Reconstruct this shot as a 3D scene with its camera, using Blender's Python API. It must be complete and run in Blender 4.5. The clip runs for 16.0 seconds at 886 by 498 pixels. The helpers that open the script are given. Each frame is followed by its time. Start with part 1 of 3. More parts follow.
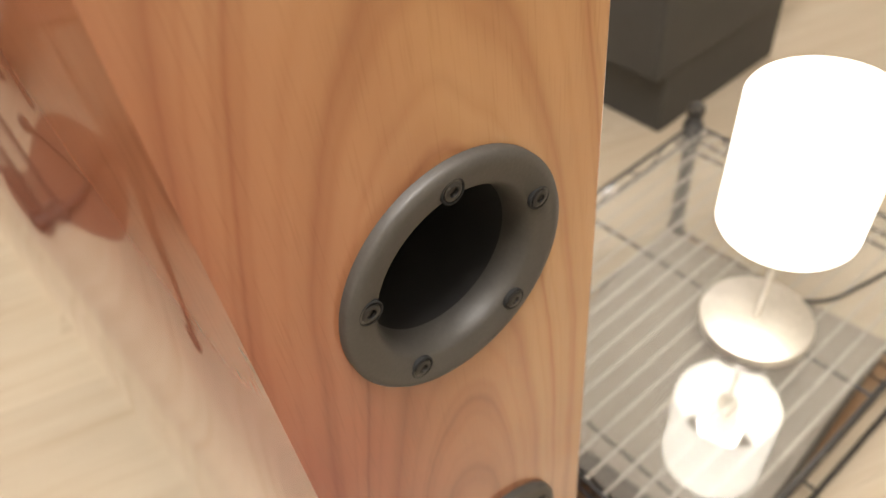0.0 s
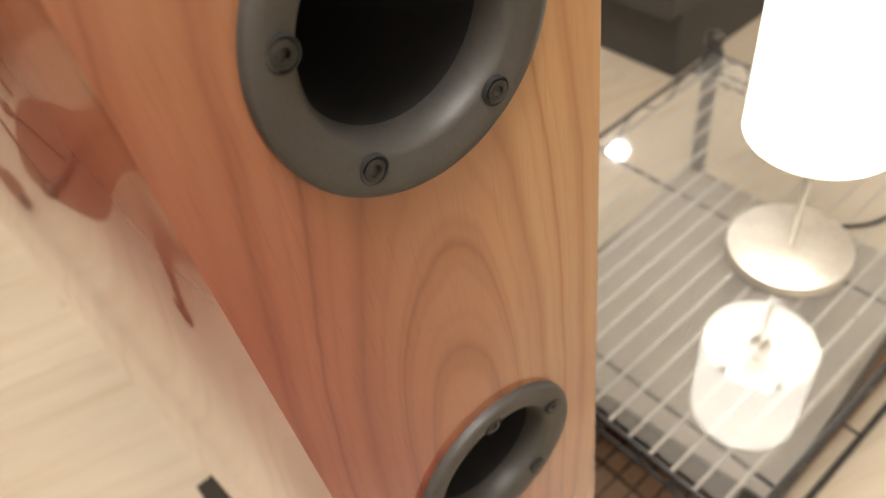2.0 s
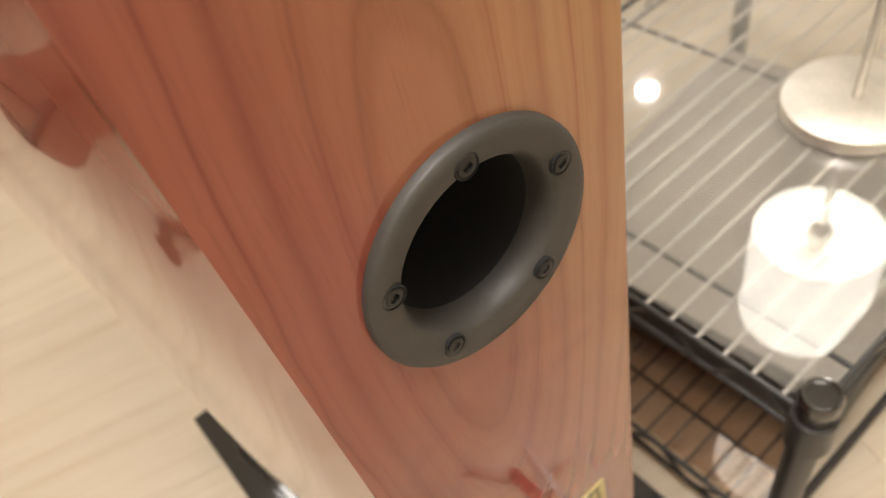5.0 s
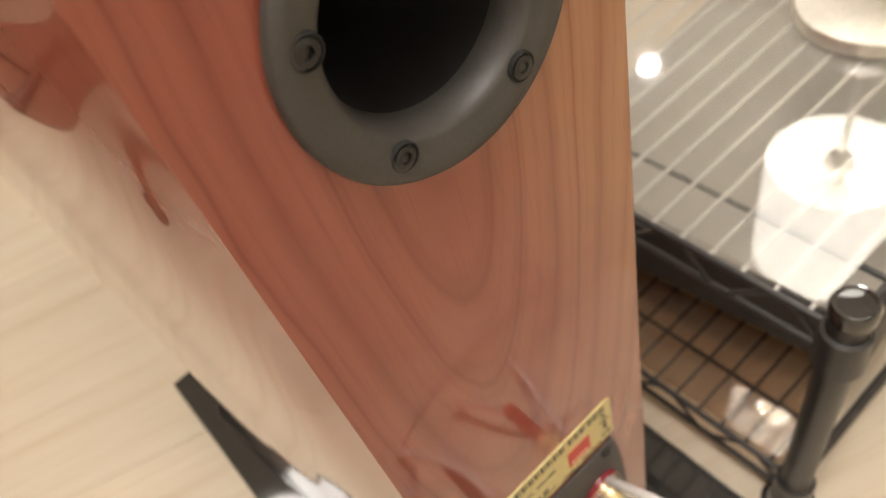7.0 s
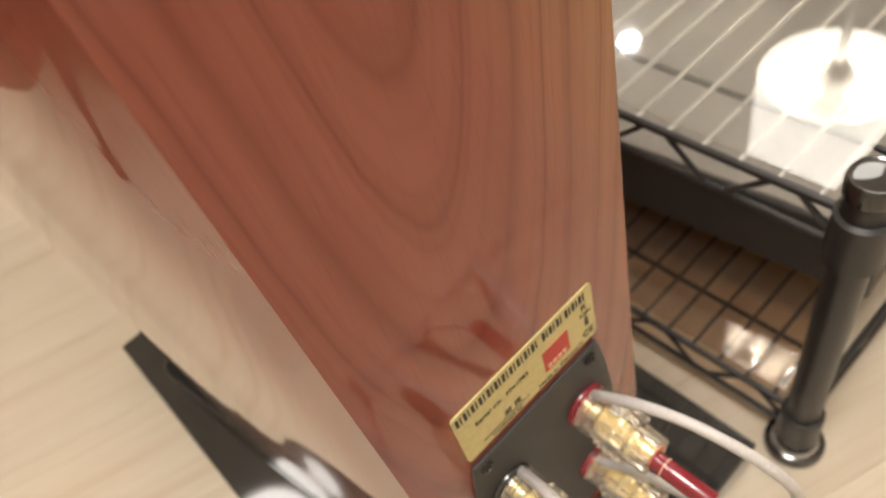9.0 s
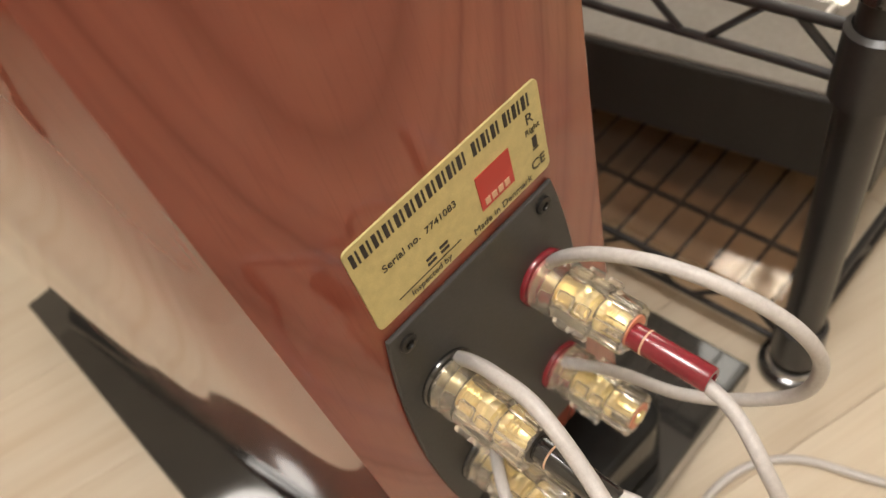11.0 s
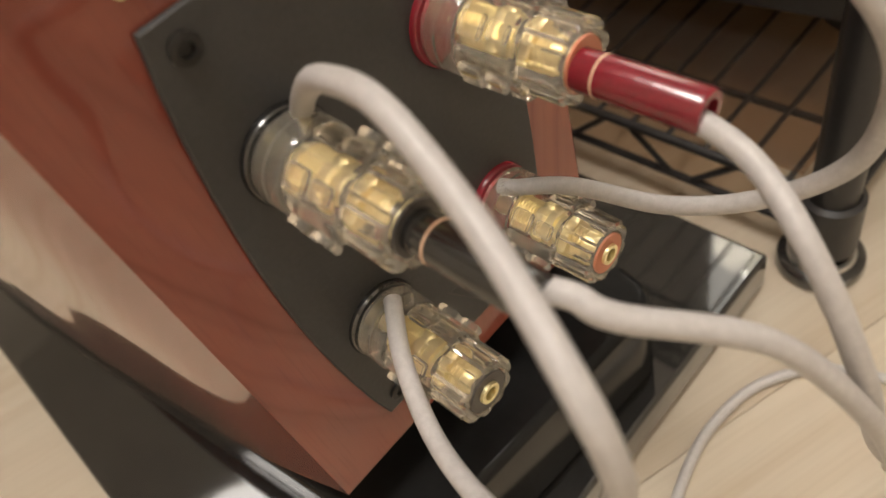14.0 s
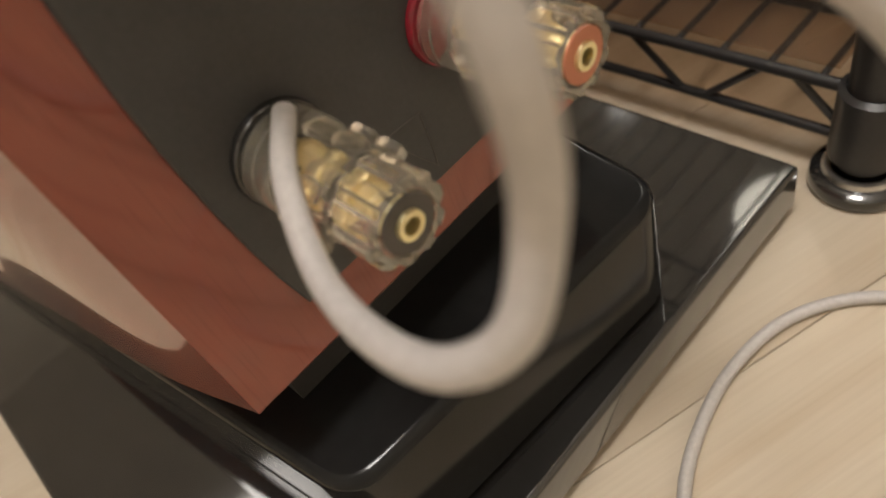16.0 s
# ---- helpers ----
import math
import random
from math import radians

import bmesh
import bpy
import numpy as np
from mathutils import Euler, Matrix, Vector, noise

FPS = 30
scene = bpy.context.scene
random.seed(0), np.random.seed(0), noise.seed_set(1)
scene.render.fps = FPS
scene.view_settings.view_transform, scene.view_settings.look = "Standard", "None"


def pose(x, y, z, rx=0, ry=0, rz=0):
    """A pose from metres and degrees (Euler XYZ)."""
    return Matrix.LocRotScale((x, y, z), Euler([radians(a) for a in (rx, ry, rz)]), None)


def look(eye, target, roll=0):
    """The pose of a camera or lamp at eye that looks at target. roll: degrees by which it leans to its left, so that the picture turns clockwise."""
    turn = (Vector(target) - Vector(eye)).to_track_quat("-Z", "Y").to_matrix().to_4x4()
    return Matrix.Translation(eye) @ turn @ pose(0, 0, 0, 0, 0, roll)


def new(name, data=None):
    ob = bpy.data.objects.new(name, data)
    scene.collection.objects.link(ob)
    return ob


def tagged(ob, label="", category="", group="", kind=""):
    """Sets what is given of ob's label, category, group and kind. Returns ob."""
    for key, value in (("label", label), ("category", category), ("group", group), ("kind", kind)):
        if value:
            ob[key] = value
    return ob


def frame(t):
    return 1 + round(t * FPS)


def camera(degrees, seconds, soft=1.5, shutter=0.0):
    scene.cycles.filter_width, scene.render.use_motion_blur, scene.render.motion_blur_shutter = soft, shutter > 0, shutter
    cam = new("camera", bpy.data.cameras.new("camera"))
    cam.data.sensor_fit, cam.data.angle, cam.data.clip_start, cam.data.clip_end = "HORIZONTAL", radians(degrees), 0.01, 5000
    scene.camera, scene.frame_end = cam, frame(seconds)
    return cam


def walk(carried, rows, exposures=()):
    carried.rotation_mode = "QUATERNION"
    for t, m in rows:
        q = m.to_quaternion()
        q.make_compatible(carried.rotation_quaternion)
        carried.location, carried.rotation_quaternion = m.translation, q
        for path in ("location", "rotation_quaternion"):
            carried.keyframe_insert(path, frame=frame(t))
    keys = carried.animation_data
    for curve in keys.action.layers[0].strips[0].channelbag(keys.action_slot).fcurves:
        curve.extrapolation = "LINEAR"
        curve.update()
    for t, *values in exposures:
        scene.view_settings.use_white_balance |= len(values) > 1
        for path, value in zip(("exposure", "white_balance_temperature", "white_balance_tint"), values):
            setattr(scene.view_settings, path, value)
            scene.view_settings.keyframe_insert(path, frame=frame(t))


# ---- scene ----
cam = camera(62.5, 16.0, soft=1.5)
cam.data.dof.use_dof = True
cam.data.dof.focus_distance = 0.235
cam.data.dof.aperture_fstop = 11.0
PATH = [
    (0, (-0.1004, -0.1435, 1.0823), (-0.0220, -0.0276, 0.9393), -8.23),
    (0.5, (-0.0992, -0.1433, 1.0568), (-0.0219, -0.0272, 0.9135), -9.17),
    (1, (-0.0993, -0.1448, 1.0353), (-0.0233, -0.0282, 0.8916), -10.04),
    (1.5, (-0.0972, -0.1446, 1.0113), (-0.0223, -0.0279, 0.8671), -10.90),
    (2, (-0.0946, -0.1464, 0.9885), (-0.0216, -0.0289, 0.8440), -12.00),
    (2.5, (-0.0924, -0.1450, 0.9613), (-0.0210, -0.0274, 0.8161), -12.74),
    (3, (-0.0910, -0.1437, 0.9293), (-0.0205, -0.0256, 0.7841), -13.68),
    (3.5, (-0.0894, -0.1436, 0.9067), (-0.0216, -0.0256, 0.7601), -14.68),
    (4, (-0.0886, -0.1425, 0.8793), (-0.0225, -0.0242, 0.7322), -15.68),
    (4.2, (-0.0878, -0.1418, 0.8693), (-0.0227, -0.0237, 0.7216), -16.02),
    (6.5, (-0.0892, -0.1450, 0.7754), (-0.0294, -0.0252, 0.6268), -19.48),
    (7, (-0.0923, -0.1445, 0.7489), (-0.0320, -0.0253, 0.6000), -19.56),
    (7.5, (-0.0932, -0.1443, 0.7245), (-0.0327, -0.0257, 0.5752), -19.95),
    (8, (-0.0931, -0.1444, 0.7052), (-0.0336, -0.0268, 0.5547), -20.05),
    (8.5, (-0.0939, -0.1452, 0.6842), (-0.0338, -0.0284, 0.5333), -20.31),
    (9, (-0.0960, -0.1449, 0.6518), (-0.0338, -0.0285, 0.5015), -20.26),
    (11.5, (-0.0956, -0.1432, 0.5063), (-0.0282, -0.0312, 0.3549), -20.12),
    (12, (-0.0921, -0.1442, 0.4823), (-0.0253, -0.0320, 0.3308), -20.26),
    (12.5, (-0.0899, -0.1436, 0.4593), (-0.0227, -0.0319, 0.3076), -20.50),
    (13, (-0.0878, -0.1426, 0.4362), (-0.0202, -0.0310, 0.2847), -21.08),
    (13.5, (-0.0852, -0.1437, 0.4131), (-0.0179, -0.0310, 0.2622), -21.72),
    (14, (-0.0811, -0.1446, 0.3923), (-0.0153, -0.0306, 0.2417), -22.07),
    (14.5, (-0.0825, -0.1463, 0.3746), (-0.0148, -0.0306, 0.2262), -22.01),
    (15, (-0.0826, -0.1468, 0.3509), (-0.0138, -0.0310, 0.2031), -21.70),
    (15.5, (-0.0782, -0.1454, 0.3276), (-0.0127, -0.0280, 0.1795), -22.76),
    (16, (-0.0783, -0.1468, 0.3073), (-0.0128, -0.0269, 0.1613), -23.41),
]
walk(cam, [(t, look(eye, target, roll)) for t, eye, target, roll in PATH], exposures=[(0.0, -0.08), (4.0, -0.10), (6.5, -0.12), (9.0, -0.22), (11.5, -0.41), (12.5, -0.51), (14.0, -0.61), (16.0, -0.62)])

# ---- world and lights ----
world = bpy.data.worlds.new("room_air")
scene.world = world
world.use_nodes = True
world.node_tree.nodes["Background"].inputs[0].default_value = (1.0, 0.86, 0.70, 1)
world.node_tree.nodes["Background"].inputs[1].default_value = 0.10


def lamp(name, kind, place, power, colour, size=0.1, target=None):
    data = bpy.data.lights.new(name, kind)
    data.energy, data.color = power, colour
    if kind == "AREA":
        data.shape, data.size = "DISK", size
    else:
        data.shadow_soft_size = size
    ob = new(name, data)
    ob.matrix_world = look(place, target) if target else Matrix.Translation(place)
    return ob


LAMP = (0.5225, 0.096)
WARM = (1.0, 0.95, 0.905)
lamp("bulb_light", "POINT", (*LAMP, 0.56), 7.0, (1.0, 0.95, 0.86), 0.03)
lamp("room_light", "POINT", (-0.12, -0.16, 2.10), 112.0, WARM, 0.22)
lamp("downlight_a", "AREA", (2.48, 1.93, 2.385), 24.0, WARM, 0.09, (2.48, 1.93, 0))
lamp("ceiling_lamp_light", "AREA", (-0.46, 1.62, 2.380), 4.5, WARM, 0.46, (-0.46, 1.62, 0))


# ---- materials ----
def mat(name, colour=(0.5, 0.5, 0.5), rough=0.5, metal=0.0, coat=0.0, ior=1.5):
    m = bpy.data.materials.new(name)
    m.use_nodes = True
    b = m.node_tree.nodes["Principled BSDF"]
    b.inputs["Base Color"].default_value = (*colour, 1)
    b.inputs["Roughness"].default_value = rough
    b.inputs["Metallic"].default_value = metal
    b.inputs["Coat Weight"].default_value = coat
    b.inputs["Coat Roughness"].default_value = 0.03
    b.inputs["IOR"].default_value = ior
    return m


class Nodes:
    """A short way to write node trees."""

    def __init__(self, m):
        self.tree = m.node_tree
        self.shader = self.tree.nodes["Principled BSDF"]

    def add(self, kind, **values):
        n = self.tree.nodes.new(kind)
        for key, value in values.items():
            if key == "op":
                n.operation = value
            elif key == "blend":
                n.data_type, n.blend_type = "RGBA", value
        return n

    def put(self, value, socket):
        if isinstance(value, bpy.types.NodeSocket):
            self.tree.links.new(value, socket)
        else:
            socket.default_value = value

    def math(self, op, a, b=0.0):
        n = self.add("ShaderNodeMath", op=op)
        self.put(a, n.inputs[0])
        self.put(b, n.inputs[1])
        return n.outputs[0]

    def noise(self, vector, scale, detail=3.0, rough=0.55):
        n = self.add("ShaderNodeTexNoise")
        self.put(vector, n.inputs["Vector"])
        n.inputs["Scale"].default_value = scale
        n.inputs["Detail"].default_value = detail
        n.inputs["Roughness"].default_value = rough
        return n.outputs[0]

    def stretch(self, vector, sx, sy, sz, turn=0.0):
        n = self.add("ShaderNodeMapping")
        self.put(vector, n.inputs["Vector"])
        n.inputs["Scale"].default_value = (sx, sy, sz)
        n.inputs["Rotation"].default_value = (0, 0, turn)
        return n.outputs[0]

    def ramp(self, value, stops):
        n = self.add("ShaderNodeValToRGB")
        self.put(value, n.inputs[0])
        while len(n.color_ramp.elements) < len(stops):
            n.color_ramp.elements.new(0.5)
        for e, (at, colour) in zip(n.color_ramp.elements, stops):
            e.position, e.color = at, (*colour, 1)
        return n.outputs[0]

    def mix(self, blend, fac, a, b):
        n = self.add("ShaderNodeMix", blend=blend)
        self.put(fac, n.inputs[0])
        self.put(a, n.inputs[6])
        self.put(b, n.inputs[7])
        return n.outputs[2]

    def bump(self, height, strength, distance):
        n = self.add("ShaderNodeBump")
        n.inputs["Strength"].default_value = strength
        n.inputs["Distance"].default_value = distance
        self.put(height, n.inputs["Height"])
        self.put(n.outputs[0], self.shader.inputs["Normal"])

    def coords(self):
        return self.add("ShaderNodeTexCoord").outputs["Object"]


def wear(m, amount=0.25, scale=30.0, bump=0.0):
    """Uneven gloss and a little uneven tone."""
    n = Nodes(m)
    v = n.coords()
    r = m.node_tree.nodes["Principled BSDF"].inputs["Roughness"].default_value
    c = tuple(m.node_tree.nodes["Principled BSDF"].inputs["Base Color"].default_value)
    spots = n.noise(v, scale, 4)
    n.put(n.math("ADD", n.math("MULTIPLY", spots, amount), r - amount / 2), n.shader.inputs["Roughness"])
    fine = n.noise(v, scale * 9, 3)
    tone = n.ramp(n.math("MULTIPLY", n.math("ADD", spots, fine), 0.5), [(0.3, tuple(x * 0.82 for x in c[:3])), (0.7, tuple(min(1, x * 1.15) for x in c[:3]))])
    n.put(tone, n.shader.inputs["Base Color"])
    if bump:
        n.bump(fine, 0.3, bump)
    return m


def cherry():
    """Flat-sawn cherry under clear lacquer: long nested ovals of darker growth lines on the back, straight grain on the sides."""
    m = mat("lacquered_cherry_veneer", (0.4, 0.15, 0.09), 0.13, coat=1.0)
    m.node_tree.nodes["Principled BSDF"].inputs["Coat IOR"].default_value = 1.5
    m.node_tree.nodes["Principled BSDF"].inputs["Specular IOR Level"].default_value = 0.05
    n = Nodes(m)
    v = n.coords()
    axis = n.add("ShaderNodeSeparateXYZ")
    n.put(v, axis.inputs[0])
    bend = n.math("SUBTRACT", n.noise(n.stretch(v, 9.0, 9.0, 5.0), 1.0, 2.0), 0.5)
    swing = n.math("SUBTRACT", n.noise(n.stretch(v, 26.0, 26.0, 9.0), 1.0, 3.0), 0.5)
    drift = n.math("MULTIPLY", n.math("SUBTRACT", axis.outputs[2], 0.74), -0.035)
    across = n.math("ADD", n.math("ADD", axis.outputs[0], axis.outputs[1]), n.math("MULTIPLY", bend, 0.014))
    across = n.math("DIVIDE", n.math("ADD", n.math("ADD", across, 0.007), drift), 0.0205)
    rise = n.math("DIVIDE", n.math("SUBTRACT", axis.outputs[2], 0.644), 0.100)
    oval = n.math("SQRT", n.math("ADD", n.math("MULTIPLY", across, across), n.math("MULTIPLY", rise, rise)))
    oval = n.math("ADD", oval, n.math("MULTIPLY", swing, 0.30))
    # rings of uneven width, each with a soft rise to a thin dark line
    oval = n.math("ADD", oval, n.math("MULTIPLY", n.math("SINE", n.math("MULTIPLY", oval, 4.1)), 0.10))
    ring = n.math("FRACT", n.math("ADD", n.math("MULTIPLY", oval, 1.47), 0.53))
    lines = n.ramp(ring, [(0.0, (0.74, 0.64, 0.63)), (0.09, (0.91, 0.87, 0.86)), (0.30, (1.0, 1.0, 1.0)), (0.74, (0.97, 0.95, 0.95)), (0.93, (0.87, 0.80, 0.79)), (1.0, (0.74, 0.64, 0.63))])
    faint = n.math("FRACT", n.math("MULTIPLY", oval, 3.3))
    faint = n.ramp(faint, [(0.0, (0.93, 0.90, 0.89)), (0.25, (1.0, 1.0, 1.0)), (0.8, (1.0, 1.0, 1.0)), (1.0, (0.93, 0.90, 0.89))])
    broad = n.noise(n.stretch(v, 14.0, 14.0, 1.6), 1.0, 3.0)
    base = n.ramp(broad, [(0.28, (0.238, 0.064, 0.045)), (0.5, (0.275, 0.079, 0.052)), (0.75, (0.310, 0.100, 0.060))])
    # paler, yellower towards the top and +x edge: warm light put into the veneer colour
    lit_mix = n.math("ADD", n.math("ADD", axis.outputs[2], n.math("MULTIPLY", axis.outputs[0], 3.4)), n.math("MULTIPLY", bend, 0.22))
    lit_mix = n.ramp(lit_mix, [(0.56, (0.0, 0.0, 0.0)), (1.12, (0.95, 0.95, 0.95))])
    base = n.mix("MIX", lit_mix, base, n.ramp(broad, [(0.28, (0.38, 0.205, 0.092)), (0.75, (0.48, 0.285, 0.135))]))
    pores = n.noise(n.stretch(v, 900.0, 900.0, 30.0), 1.0, 2.0)
    flecks = n.ramp(pores, [(0.30, (0.86, 0.84, 0.82)), (0.46, (1.0, 1.0, 1.0))])
    # quiet straight-grained veneer on the curved sides
    quiet = n.ramp(n.math("MULTIPLY", axis.outputs[1], 40.0), [(0.02, (0.0, 0.0, 0.0)), (0.12, (0.97, 0.97, 0.97))])
    lines = n.mix("LIGHTEN", 1.0, n.mix("MULTIPLY", 1.0, lines, faint), quiet)
    tone = n.mix("MULTIPLY", 0.9, base, lines)
    n.put(n.mix("MULTIPLY", 0.6, tone, flecks), n.shader.inputs["Base Color"])
    return m


def floor_wood():
    m = mat("pale_oak_laminate", (0.5, 0.38, 0.25), 0.38)
    n = Nodes(m)
    v = n.coords()
    info = n.add("ShaderNodeObjectInfo").outputs["Random"]
    shift = n.add("ShaderNodeVectorMath", op="ADD")
    n.put(v, shift.inputs[0])
    comb = n.add("ShaderNodeCombineXYZ")
    n.put(n.math("MULTIPLY", info, 37.0), comb.inputs[0])
    n.put(n.math("MULTIPLY", info, 11.0), comb.inputs[1])
    n.put(comb.outputs[0], shift.inputs[1])
    p = shift.outputs[0]
    grain = n.noise(n.stretch(p, 1.3, 34.0, 1.0), 1.0, 4.0, 0.6)
    fine = n.noise(n.stretch(p, 14.0, 420.0, 1.0), 1.0, 3.0)
    base = n.ramp(grain, [(0.30, (0.530, 0.442, 0.325)), (0.48, (0.585, 0.510, 0.398)), (0.70, (0.615, 0.550, 0.440))])
    tone = n.mix("MULTIPLY", 0.22, base, n.ramp(fine, [(0.3, (0.72, 0.68, 0.62)), (0.6, (1.0, 1.0, 1.0))]))
    shade = n.ramp(info, [(0.0, (0.90, 0.88, 0.86)), (1.0, (1.04, 1.03, 1.02))])
    n.put(n.mix("MULTIPLY", 1.0, tone, shade), n.shader.inputs["Base Color"])
    n.bump(fine, 0.08, 0.0005)
    return m


def clear_plastic(name, tint=(1.0, 0.94, 0.83), rough=0.045):
    """Clear moulded plastic."""
    m = mat(name, tint, rough, ior=1.46)
    m.node_tree.nodes["Principled BSDF"].inputs["Transmission Weight"].default_value = 0.945
    return m


def thin_sheet(name, gloss=0.03, dust=0.06, tint=(0.95, 0.95, 0.94)):
    """A thin clear sheet: lets the light straight through and mirrors at its skin."""
    m = bpy.data.materials.new(name)
    m.use_nodes = True
    t = m.node_tree
    t.nodes.clear()
    out = t.nodes.new("ShaderNodeOutputMaterial")
    air = t.nodes.new("ShaderNodeBsdfTransparent")
    air.inputs[0].default_value = (*tint, 1)
    weight = t.nodes.new("ShaderNodeLayerWeight")
    weight.inputs[0].default_value = 0.5
    steep = t.nodes.new("ShaderNodeMath")
    steep.operation = "POWER"
    steep.inputs[1].default_value = 4.0
    t.links.new(weight.outputs["Facing"], steep.inputs[0])
    rim = t.nodes.new("ShaderNodeMath")
    rim.operation = "MULTIPLY_ADD"
    rim.inputs[1].default_value = 0.9
    rim.inputs[2].default_value = 0.07
    t.links.new(steep.outputs[0], rim.inputs[0])
    skin = t.nodes.new("ShaderNodeBsdfGlossy")
    skin.inputs["Roughness"].default_value = gloss
    over = t.nodes.new("ShaderNodeMixShader")
    t.links.new(rim.outputs[0], over.inputs[0])
    haze = t.nodes.new("ShaderNodeBsdfDiffuse")
    haze.inputs[0].default_value = (0.80, 0.78, 0.74, 1)
    milk = t.nodes.new("ShaderNodeMixShader")
    milk.inputs[0].default_value = dust
    t.links.new(air.outputs[0], milk.inputs[1])
    t.links.new(haze.outputs[0], milk.inputs[2])
    t.links.new(milk.outputs[0], over.inputs[1])
    t.links.new(skin.outputs[0], over.inputs[2])
    t.links.new(over.outputs[0], out.inputs[0])
    return m


def glow(name, colour, strength):
    m = mat(name, colour, 0.6)
    b = m.node_tree.nodes["Principled BSDF"]
    b.inputs["Emission Color"].default_value = (*colour, 1)
    b.inputs["Emission Strength"].default_value = strength
    return m


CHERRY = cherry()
OAK = floor_wood()
BLACK_GLOSS = wear(mat("black_gloss_lacquer", (0.018, 0.017, 0.016), 0.07, coat=1.0), 0.05, 12)
BLACK_BASE = wear(mat("black_satin_lacquer", (0.014, 0.014, 0.014), 0.12, ior=1.30), 0.06, 14)
BLACK_PLATE = wear(mat("black_moulded_plastic", (0.044, 0.043, 0.042), 0.50), 0.15, 60, 0.0003)
BLACK_SATIN = wear(mat("black_powder_coat", (0.028, 0.027, 0.027), 0.34), 0.15, 40)
BLACK_CASE = wear(mat("black_painted_steel", (0.045, 0.043, 0.040), 0.5), 0.2, 25)
PORT_GREY = wear(mat("dark_grey_port_plastic", (0.047, 0.043, 0.038), 0.52), 0.12, 70, 0.0003)
# near-black that stands for shade inside the ports and round their screws
PORT_SHADE = mat("port_shade_black", (0.006, 0.006, 0.006), 0.8)
SCREW = wear(mat("blackened_screw", (0.035, 0.033, 0.031), 0.35, 0.6), 0.15, 200)
LABEL = wear(mat("pale_gold_label_foil", (0.60, 0.515, 0.235), 0.42), 0.10, 260)
INK = mat("black_print", (0.025, 0.02, 0.018), 0.5)
RED_INK = mat("red_print", (0.50, 0.045, 0.035), 0.45)
PALE_INK = mat("pale_print", (0.70, 0.45, 0.30), 0.5)
GOLD = wear(mat("gold_plated_brass", (1.0, 0.82, 0.48), 0.34, 0.85), 0.15, 150)
CLEAR = clear_plastic("clear_knob_plastic")
SHEET = thin_sheet("clear_shelf_sheet")
SCUFFED = thin_sheet("scuffed_tinted_shelf_sheet", 0.05, 0.02, (0.86, 0.76, 0.67))
# pale copy of the rack's black wire, with the lamp's light in its colour
LIT_WIRE = wear(mat("lamplit_wire", (0.50, 0.48, 0.45), 0.30, 0.4), 0.15, 60)
# lighter grey than the amplifier case: lamplight on its top put into the colour
LIT_TOP = wear(mat("lamplit_steel_grey", (0.265, 0.242, 0.215), 0.42), 0.15, 18)
RED_PLASTIC = wear(mat("glossy_red_plastic", (0.21, 0.012, 0.022), 0.24, coat=0.5), 0.1, 80)
ORANGE_PLASTIC = mat("orange_red_insert", (0.55, 0.20, 0.11), 0.4)
GREY_PLASTIC = mat("dark_grey_insert", (0.07, 0.062, 0.055), 0.4)
CABLE = wear(mat("white_cable_sheath", (0.52, 0.495, 0.475), 0.42), 0.12, 420, 0.0001)
SHADE = glow("lit_white_fabric", (1.0, 0.96, 0.88), 6.0)
BULB = glow("lit_bulb_glass", (1.0, 0.95, 0.85), 3.0)
STEEL = wear(mat("brushed_steel", (0.72, 0.70, 0.66), 0.34, 1.0), 0.15, 40)
WALL = wear(mat("cream_wall_paint", (0.74, 0.68, 0.58), 0.75), 0.1, 6, 0.0006)
CEILING = wear(mat("white_ceiling_paint", (0.80, 0.77, 0.72), 0.8), 0.1, 5, 0.0006)
BROWN_WOOD = wear(mat("dark_brown_stained_wood", (0.10, 0.032, 0.018), 0.35), 0.2, 20)
RUG = wear(mat("brown_felt_mat", (0.22, 0.10, 0.06), 0.9), 0.1, 40, 0.002)
CUSHION = wear(mat("pale_pink_cloth", (0.62, 0.48, 0.44), 0.8), 0.1, 30, 0.001)
RUBBER = wear(mat("black_rubber", (0.02, 0.02, 0.02), 0.6), 0.2, 60)


# ---- building blocks ----
def part(name, bm, material, parent=None, label="", smooth=None, even=False):
    """One bmesh as one mesh object under a thing or part. even: flat faces stay flat beside their rounded edges."""
    me = bpy.data.meshes.new(name)
    bmesh.ops.recalc_face_normals(bm, faces=bm.faces[:])
    bm.to_mesh(me)
    bm.free()
    if smooth is not None:
        me.set_sharp_from_angle(angle=radians(smooth))
        me.shade_smooth()
        me.set_sharp_from_angle(angle=radians(smooth))
    for m in material if isinstance(material, (list, tuple)) else [material]:
        me.materials.append(m)
    ob = new(name, me)
    if even:
        ob.modifiers.new("even_shading", "WEIGHTED_NORMAL").keep_sharp = True
    if parent:
        ob.parent = parent
    if label:
        tagged(ob, label)
    return ob


def empty(name, place=(0, 0, 0)):
    ob = new(name)
    ob.empty_display_size = 0.05
    ob.matrix_world = Matrix.Translation(place)
    return ob


def box(x0, y0, z0, x1, y1, z1, bevel=0.0, segments=2):
    bm = bmesh.new()
    bmesh.ops.create_cube(bm, size=1, matrix=Matrix.Translation(((x0 + x1) / 2, (y0 + y1) / 2, (z0 + z1) / 2)) @ Matrix.Diagonal((x1 - x0, y1 - y0, z1 - z0, 1)))
    if bevel:
        bmesh.ops.bevel(bm, geom=bm.edges[:], offset=bevel, segments=segments, affect="EDGES", profile=0.5)
    return bm


